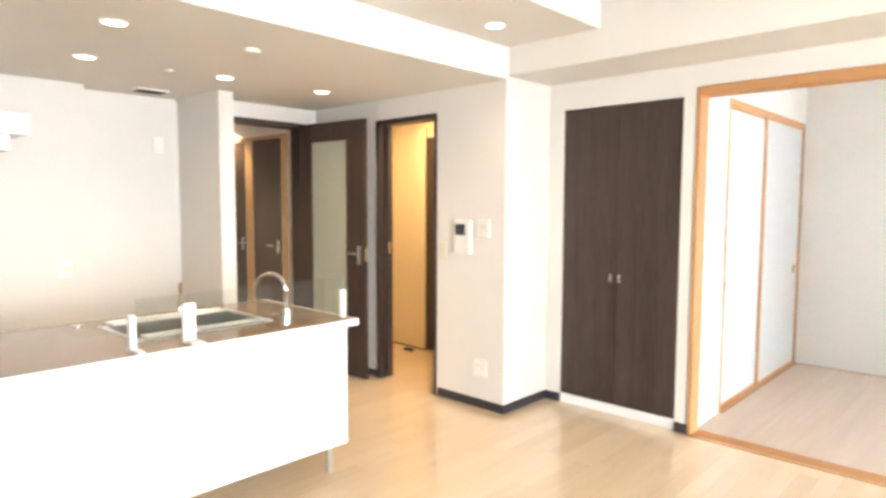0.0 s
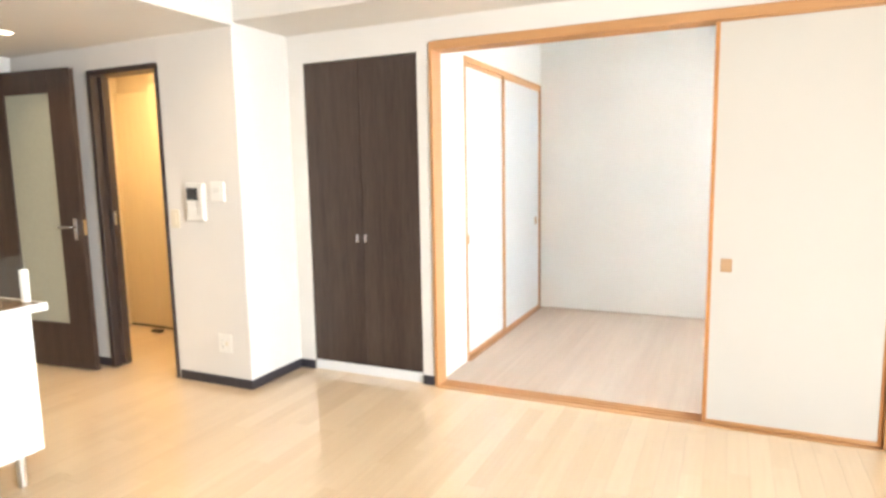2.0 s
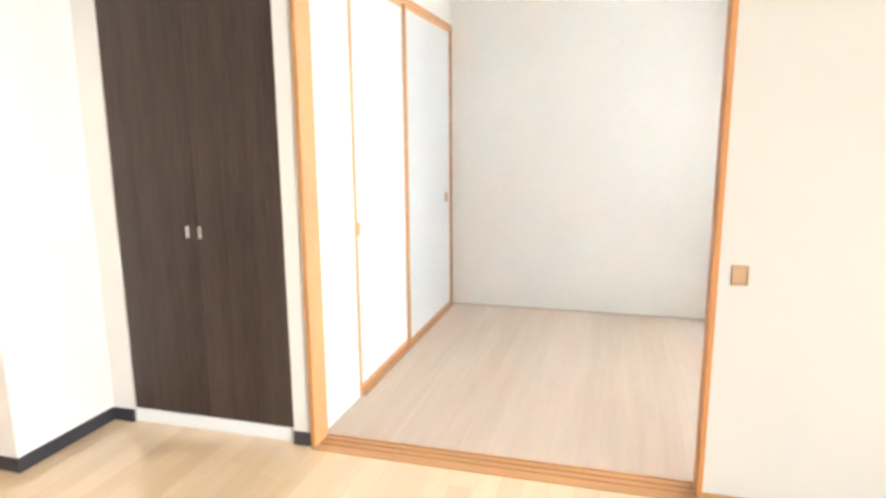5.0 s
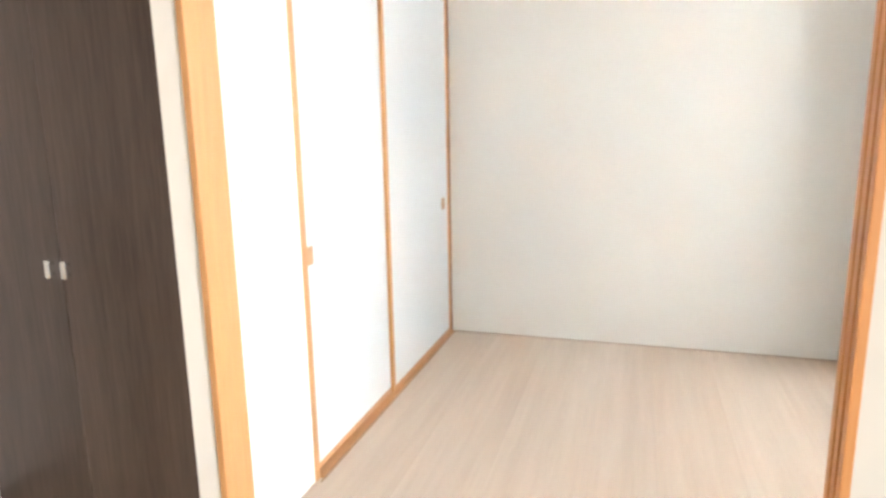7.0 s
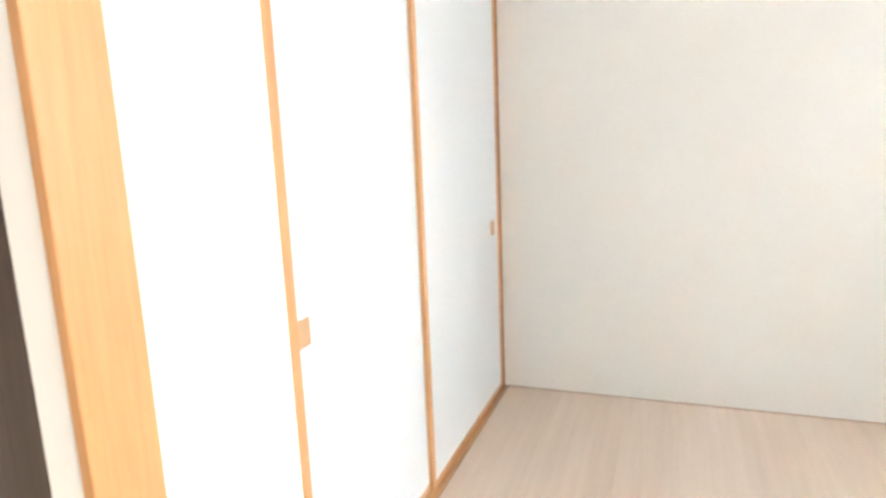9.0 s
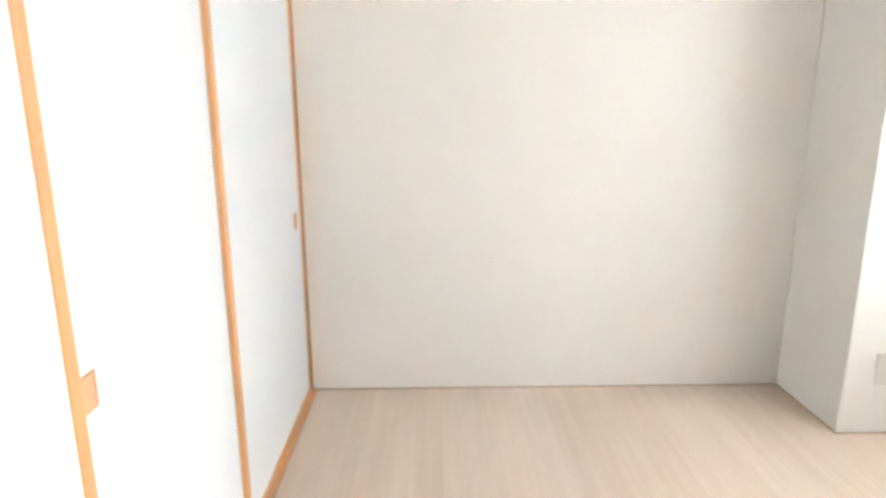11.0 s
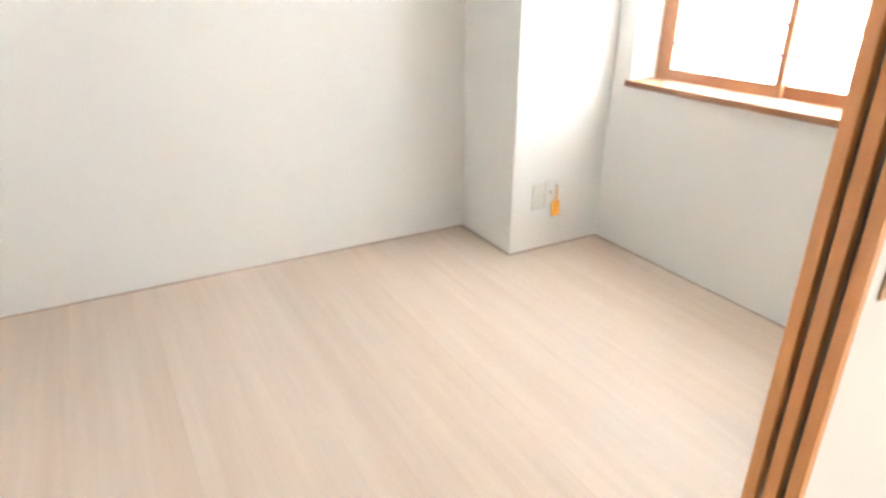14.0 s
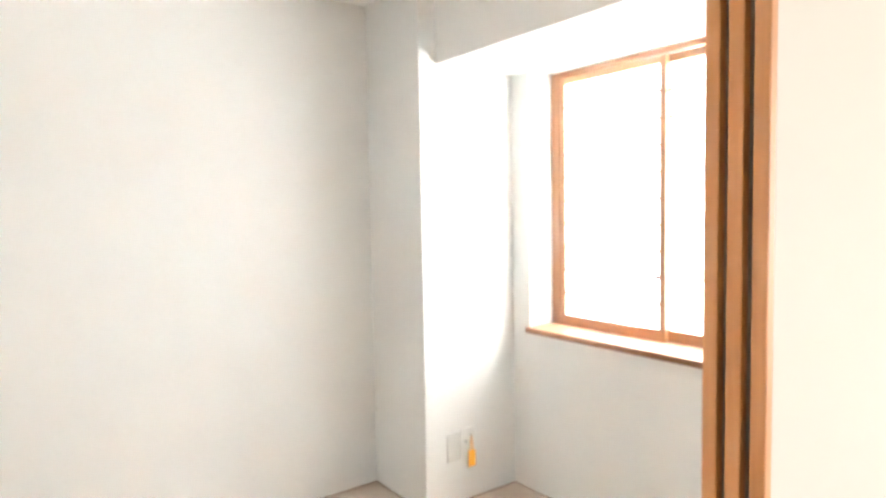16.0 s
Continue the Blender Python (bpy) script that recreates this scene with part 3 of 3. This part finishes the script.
cyl((L - 0.06, -0.036, 0.985), 0, -0.045, 0, 0.010, 16, axis="y", bm=bm)
tube([(L - 0.06, -0.078, 0.985), (L - 0.10, -0.080, 0.985), (L - 0.17, -0.076, 0.983)], 0.008, 10, bm)
part("lever_handle", bm, chrome, leaf, "chrome lever handle")
part("latch", box(L, -0.030, 0.93, L + 0.003, -0.008, 1.03, 0.0008), chrome, leaf)
leaf.matrix_world = pose(WEST + 0.02, -0.640, 0, 0, 0, 5)
stop = thing("door_catch", -2.36, NORTH - 0.05, 0, "small chrome floor door catch", "door stop")
part("base", cyl(-2.36, NORTH - 0.05, 0.0, 0.006, 0.022, 18), chrome, stop)
part("pin", cyl(-2.36, NORTH - 0.05, 0.006, 0.035, 0.010, 14, bevel=0.003), chrome, stop)

# doors along the hall
for x1, x0, mat in ((-3.376, -3.860, gloss_walnut), (-3.990, -4.67, gloss_walnut)):
    hdoor = thing("hall_room_door", (x0 + x1) / 2, HN, 0, "closed dark walnut hall door in a light wooden casing", "door", "hall doors")
    part("leaf", box(x0, HN - 0.022, 0.008, x1, HN, 1.94, 0.002), mat, hdoor)
    part("casing", box(x1 + 0.001, HN - 0.028, 0, x1 + 0.065, HN, 1.942, 0.003), tan_casing, hdoor)
    part("casing", box(x0 - 0.065, HN - 0.028, 0, x0 - 0.001, HN, 1.942, 0.003), tan_casing, hdoor)
    part("head_casing", box(x0 - 0.065, HN - 0.028, 1.943, x1 + 0.065, HN, 1.975, 0.003), tan_casing, hdoor)
    bm = box(x1 - 0.085, HN - 0.028, 0.92, x1 - 0.055, HN - 0.022, 1.04, 0.002)
    tube([(x1 - 0.07, HN - 0.028, 0.99), (x1 - 0.07, HN - 0.07, 0.99), (x1 - 0.17, HN - 0.072, 0.99)], 0.008, 10, bm)
    part("handle", bm, chrome, hdoor)

# ---- kitchen island ----
IX, IY, IB, TOP = -0.985, -1.665, -1.895, 0.790
isl = thing("kitchen_island", -1.35, -3.1, 0, "white gloss kitchen island standing on short legs", "kitchen island")
part("front_panel", box(-1.018, -4.6, 0.160, -1.000, IY - 0.065, TOP - 0.032, 0.002), white_gloss, isl)
part("end_panel", box(-1.83, IY - 0.085, 0.160, -1.019, IY - 0.065, TOP - 0.032, 0.002), white_gloss, isl)
part("carcass", box(-1.81, -4.6, 0.150, -1.020, IY - 0.087, 0.55, 0.002), white_gloss, isl)
part("back_panel", box(-1.832, -4.6, 0.12, -1.812, IY - 0.087, TOP - 0.032, 0.002), white_gloss, isl)
for x, y in ((-1.08, -1.79), (-1.73, -1.79), (-1.08, -4.5), (-1.73, -4.5)):
    part("leg", cyl(x, y, 0.0, 0.150, 0.019, 18, bevel=0.002), steel, isl)

top = thing("worktop", -1.35, -3.2, TOP - 0.03, "glossy brown speckled stone worktop with a pale edge", "worktop")
SX0, SX1, SY0, SY1 = -1.66, -1.26, -2.64, -2.02
b = box(SX1, -4.6, TOP - 0.03, IX - 0.012, IY - 0.012, TOP, 0.003)
box(IB, -4.6, TOP - 0.03, SX0, IY - 0.012, TOP, 0.003, b)
box(SX0, SY1, TOP - 0.03, SX1, IY - 0.012, TOP, 0, b)
box(SX0, -4.6, TOP - 0.03, SX1, SY0, TOP, 0, b)
part("slab", b, stone, top)
b = box(IX - 0.011, -4.6, TOP - 0.032, IX, IY, TOP + 0.0015, 0.002)
box(IB, IY - 0.011, TOP - 0.032, IX - 0.011, IY, TOP + 0.0015, 0.002, b)
part("edge_band", b, white_gloss, top, "pale metal edge band")

sink = thing("sink", -1.47, -2.3, TOP - 0.19, "stainless steel sink with a raised rim and rails", "sink")
Z0, Z1 = TOP - 0.19, TOP - 0.003
b = box(SX0, SY0, Z0, SX1, SY1, Z0 + 0.008)
box(SX0, SY0, Z0 + 0.008, SX0 + 0.006, SY1, Z1, 0, b)
box(SX1 - 0.006, SY0, Z0 + 0.008, SX1, SY1, Z1, 0, b)
box(SX0 + 0.006, SY0, Z0 + 0.008, SX1 - 0.006, SY0 + 0.006, Z1, 0, b)
box(SX0 + 0.006, SY1 - 0.006, Z0 + 0.008, SX1 - 0.006, SY1, Z1, 0, b)
part("basin", b, steel, sink)
b = box(SX0 - 0.02, SY0 - 0.02, TOP + 0.0005, SX0 + 0.004, SY1 + 0.02, TOP + 0.005, 0.001)
box(SX1 - 0.004, SY0 - 0.02, TOP + 0.0005, SX1 + 0.02, SY1 + 0.02, TOP + 0.005, 0.001, b)
box(SX0 + 0.004, SY0 - 0.02, TOP + 0.0005, SX1 - 0.004, SY0 + 0.004, TOP + 0.005, 0.001, b)
box(SX0 + 0.004, SY1 - 0.004, TOP + 0.0005, SX1 - 0.004, SY1 + 0.02, TOP + 0.005, 0.001, b)
part("rim", b, satin_steel, sink)
part("front_ledge", box(SX1 - 0.075, SY0 + 0.008, TOP - 0.022, SX1 - 0.007, SY1 - 0.008, TOP - 0.014, 0.002), satin_steel, sink)
part("drain", cyl(-1.475, -2.3, Z0 + 0.008, Z0 + 0.012, 0.05, 24), chrome, sink)
for xr in (SX1 - 0.012, SX1 + 0.022, SX0 - 0.035, SX0 + 0.045):
    part("rail", tube([(xr, SY0 + 0.02, TOP + 0.013), (xr, SY1 - 0.03, TOP + 0.013)], 0.009, 10), satin_steel, sink)

FX, FY = -1.125, -2.000
fau = thing("faucet", FX, FY, TOP, "chrome gooseneck kitchen faucet with a side lever", "faucet")
part("base", cyl(FX, FY, TOP, TOP + 0.075, 0.024, 20, 0.019, 0.003), chrome, fau)
arc = [(FX, FY, TOP + 0.075), (FX, FY, TOP + 0.16)]
for k in range(1, 13):
    a = math.pi * k / 13
    arc.append((FX - 0.055 * (1 - math.cos(a)), FY - 0.05 * (1 - math.cos(a)), TOP + 0.16 + 0.085 * math.sin(a)))
part("spout", tube(arc, 0.009, 12), chrome, fau)
part("lever", tube([(FX, FY - 0.015, TOP + 0.05), (FX + 0.004, FY - 0.05, TOP + 0.052), (FX + 0.006, FY - 0.075, TOP + 0.058)], 0.007, 10), chrome, fau)

guard = thing("splash_guard", -1.08, -2.3, TOP, "low clear glass splash guard between white posts", "splash guard")
gl = part("glass", box(-1.083, -2.712, TOP + 0.017, -1.077, -1.688, TOP + 0.205, 0.001), clear_glass, guard)
gl.visible_shadow = False
for y, w in ((-2.728, 0.013), (-2.500, 0.026), (-1.695, 0.014)):
    part("post", box(-1.093, y - w, TOP + 0.0015, -1.067, y + w, TOP + (0.165 if w > 0.02 else 0.142), 0.003), white_plastic, guard)
for y, w in ((-2.728, 0.013), (-2.500, 0.026)):
    part("clamp", box(-1.066, y - w, TOP + 0.0018, -0.982, y + w, TOP + 0.012, 0.002), white_plastic, guard)
    part("clamp", box(-0.9835, y - w, TOP - 0.045, -0.977, y + w, TOP + 0.0015, 0.002), white_plastic, guard)
purifier = thing("purifier_tap", -1.705, -2.26, TOP, "small brass-toned purifier tap behind the sink", "faucet")
part("base", cyl(-1.705, -2.26, TOP, TOP + 0.05, 0.016, 18, 0.013, 0.002), chrome, purifier)
part("spout", tube([(-1.705, -2.26, TOP + 0.05), (-1.705, -2.26, TOP + 0.13), (-1.695, -2.265, TOP + 0.16), (-1.665, -2.275, TOP + 0.172), (-1.635, -2.285, TOP + 0.160)], 0.009, 10), brass, purifier)
plug = thing("drain_cover", -1.784, -2.717, TOP, "small round chrome cover on the worktop", "cover")
part("disc", cyl(-1.784, -2.717, TOP + 0.0003, TOP + 0.006, 0.030, 24, bevel=0.002), chrome, plug)

# the island and what stands on it, set at its place in the room
for ob in (isl, top, sink, fau, guard, purifier, plug):
    ob.matrix_world = pose(-0.042, -0.006, 0) @ ob.matrix_world

# range hood
hood = thing("range_hood", -1.9, -3.3, 1.7, "white slab range hood hanging from the kitchen ceiling", "range hood")
part("canopy", box(-2.75, -3.60, 1.700, -2.15, -2.80, 1.805, 0.006), white_gloss, hood)
part("filter", box(-2.68, -3.52, 1.625, -2.22, -2.87, 1.700, 0.004), steel, hood)
part("duct", box(-2.62, -3.40, 1.805, -2.28, -3.0, SOFFIT, 0.003), white_gloss, hood)

# kitchen wall plates
wall_plate("wall_outlet", pose(-3.16, -2.40, 0.94, 0, 0, 90), 0.075, 0.118, white_plastic, "white wall outlet on the kitchen wall", "outlet", "outlet")
wall_plate("light_switch", pose(-3.36, -1.69, 1.80, 0, 0, 90), 0.075, 0.118, white_plastic, "white wall plate high in the recess", "switch")

# ---- ceiling fixtures ----
def downlight(x, y, z, watts):
    d = thing("downlight", x, y, z, "recessed round downlight glowing warm white", "downlight", "ceiling downlights")
    bm = bmesh.new()
    rings = []
    for r, dz in ((0.060, 0.0), (0.060, -0.004), (0.050, -0.006), (0.048, -0.001)):
        rings.append([bm.verts.new((x + r * math.cos(a), y + r * math.sin(a), z + dz)) for a in (2 * math.pi * k / 28 for k in range(28))])
    for a, c in zip(rings, rings[1:]):
        for k in range(28):
            bm.faces.new((a[k], a[(k + 1) % 28], c[(k + 1) % 28], c[k]))
    part("ring", bm, white_plastic, d)
    part("diffuser", cyl(x, y, z - 0.0035, z - 0.0012, 0.048, 28), lamp_glow, d)
    spot_lamp("downlight_lamp", x, y, z - 0.02, watts, WARM)


for x, y, z in ((-1.49, -2.63, SOFFIT), (-2.29, -2.50, SOFFIT), (-2.26, -1.72, SOFFIT), (-2.23, -1.01, SOFFIT), (-0.755, -0.93, STRIP)):
    downlight(x, y, z, 20)
downlight(-4.25, -0.75, 2.13, 110)
area_lamp("washroom_lamp", pose(-2.25, -0.02, 2.19), 0.7, 0.5, 26, (1.0, 0.70, 0.36))
vent = thing("ceiling_vent", -3.08, -1.85, SOFFIT, "small white slotted ceiling vent", "vent")
part("frame", box(-3.15, -1.96, SOFFIT - 0.010, -3.01, -1.74, SOFFIT, 0.003), white_plastic, vent)
for k in range(5):
    part("slat", box(-3.135 + k * 0.025, -1.945, SOFFIT - 0.013, -3.125 + k * 0.025, -1.755, SOFFIT - 0.0102), dark_rubber, vent)
cover = thing("sprinkler_cap", -2.30, -2.05, SOFFIT, "small flat white cap on the kitchen ceiling", "detector")
part("cap", cyl(-2.30, -2.05, SOFFIT - 0.010, SOFFIT, 0.024, 20, 0.030, 0.002), white_plastic, cover)
smoke = thing("sprinkler_cap", -1.49, -1.975, SOFFIT, "small white round detector on the ceiling", "detector")
part("cap", cyl(-1.49, -1.975, SOFFIT - 0.018, SOFFIT, 0.035, 24, 0.045, 0.003), white_plastic, smoke)

# ---- living-room window, behind the walk ----
lw = thing("window_2", EAST + 0.1, (WS + WN) / 2, 0.05, "wide balcony window with white aluminium sashes", "window", kind="structure")
for y0, y1 in ((WS, WS + 0.05), ((WS + WN) / 2 - 0.025, (WS + WN) / 2 + 0.025), (WN - 0.05, WN)):
    part("window_frame", box(EAST + 0.03, y0, 0.051, EAST + 0.09, y1, 2.149, 0.003), white_gloss, lw)
part("window_frame", box(EAST + 0.03, WS + 0.05, 0.051, EAST + 0.09, WN - 0.05, 0.10, 0.003), white_gloss, lw)
part("window_frame", box(EAST + 0.03, WS + 0.05, 2.10, EAST + 0.09, WN - 0.05, 2.149, 0.003), white_gloss, lw)

# ---- floor pieces ----
def board_mesh(w, l, h, material):
    bm = box(-w / 2, -l / 2, -h, w / 2, l / 2, 0)
    tops = [e for e in bm.edges if e.verts[0].co.z > -1e-6 and e.verts[1].co.z > -1e-6]
    bmesh.ops.bevel(bm, geom=tops, offset=0.0003, segments=1, affect="EDGES")
    return finish("board", bm, material)


rng = random.Random(4)
W = 0.091
meshes = {}
rest = bmesh.new()
count = 0
x = -6.1
while x < EAST - 0.02:
    y = SOUTH - rng.uniform(0.0, 0.9)
    top_y = 1.45 if x < -1.68 else (0.03 if x + W < 0.0 or x > OR else -0.030)
    while y < top_y:
        ln = rng.choice((0.455, 0.607, 0.91))
        ya, yb = max(y, SOUTH), min(y + ln, top_y)
        y += ln
        if yb - ya < 0.004:
            continue
        yc = (ya + yb) / 2
        if count < 300 and -1.3 < x < 2.4 and -3.0 < yc:
            key = round(yb - ya, 3)
            if key not in meshes:
                meshes[key] = board_mesh(W - 0.0004, key - 0.0004, 0.0115, maple)
            ob = new("floorboard", meshes[key])
            ob.location = (x + W / 2, yc, 0.0)
            ob.parent = floor
            count += 1
        else:
            box(x + 0.0002, ya + 0.0002, -0.0115, x + W - 0.0002, yb - 0.0002, 0, 0, rest)
    x += W
ob = part("floorboards_rest", rest, maple_rest, floor)
tagged(ob, kind="stuff")

tb = {}
for i in range(10):
    x0, x1 = TW + i * 0.303, min(TW + (i + 1) * 0.303, TE)
    for ya, yb in ((0.1125, TN),):
        key = (round(x1 - x0, 4), round(yb - ya, 4))
        if key not in tb:
            tb[key] = board_mesh(key[0] - 0.0001, key[1] - 0.0001, 0.0055, ash)
        ob = new("floorboard", tb[key])
        ob.location = ((x0 + x1) / 2, (ya + yb) / 2, 0.0)
        ob.parent = floor_tatami
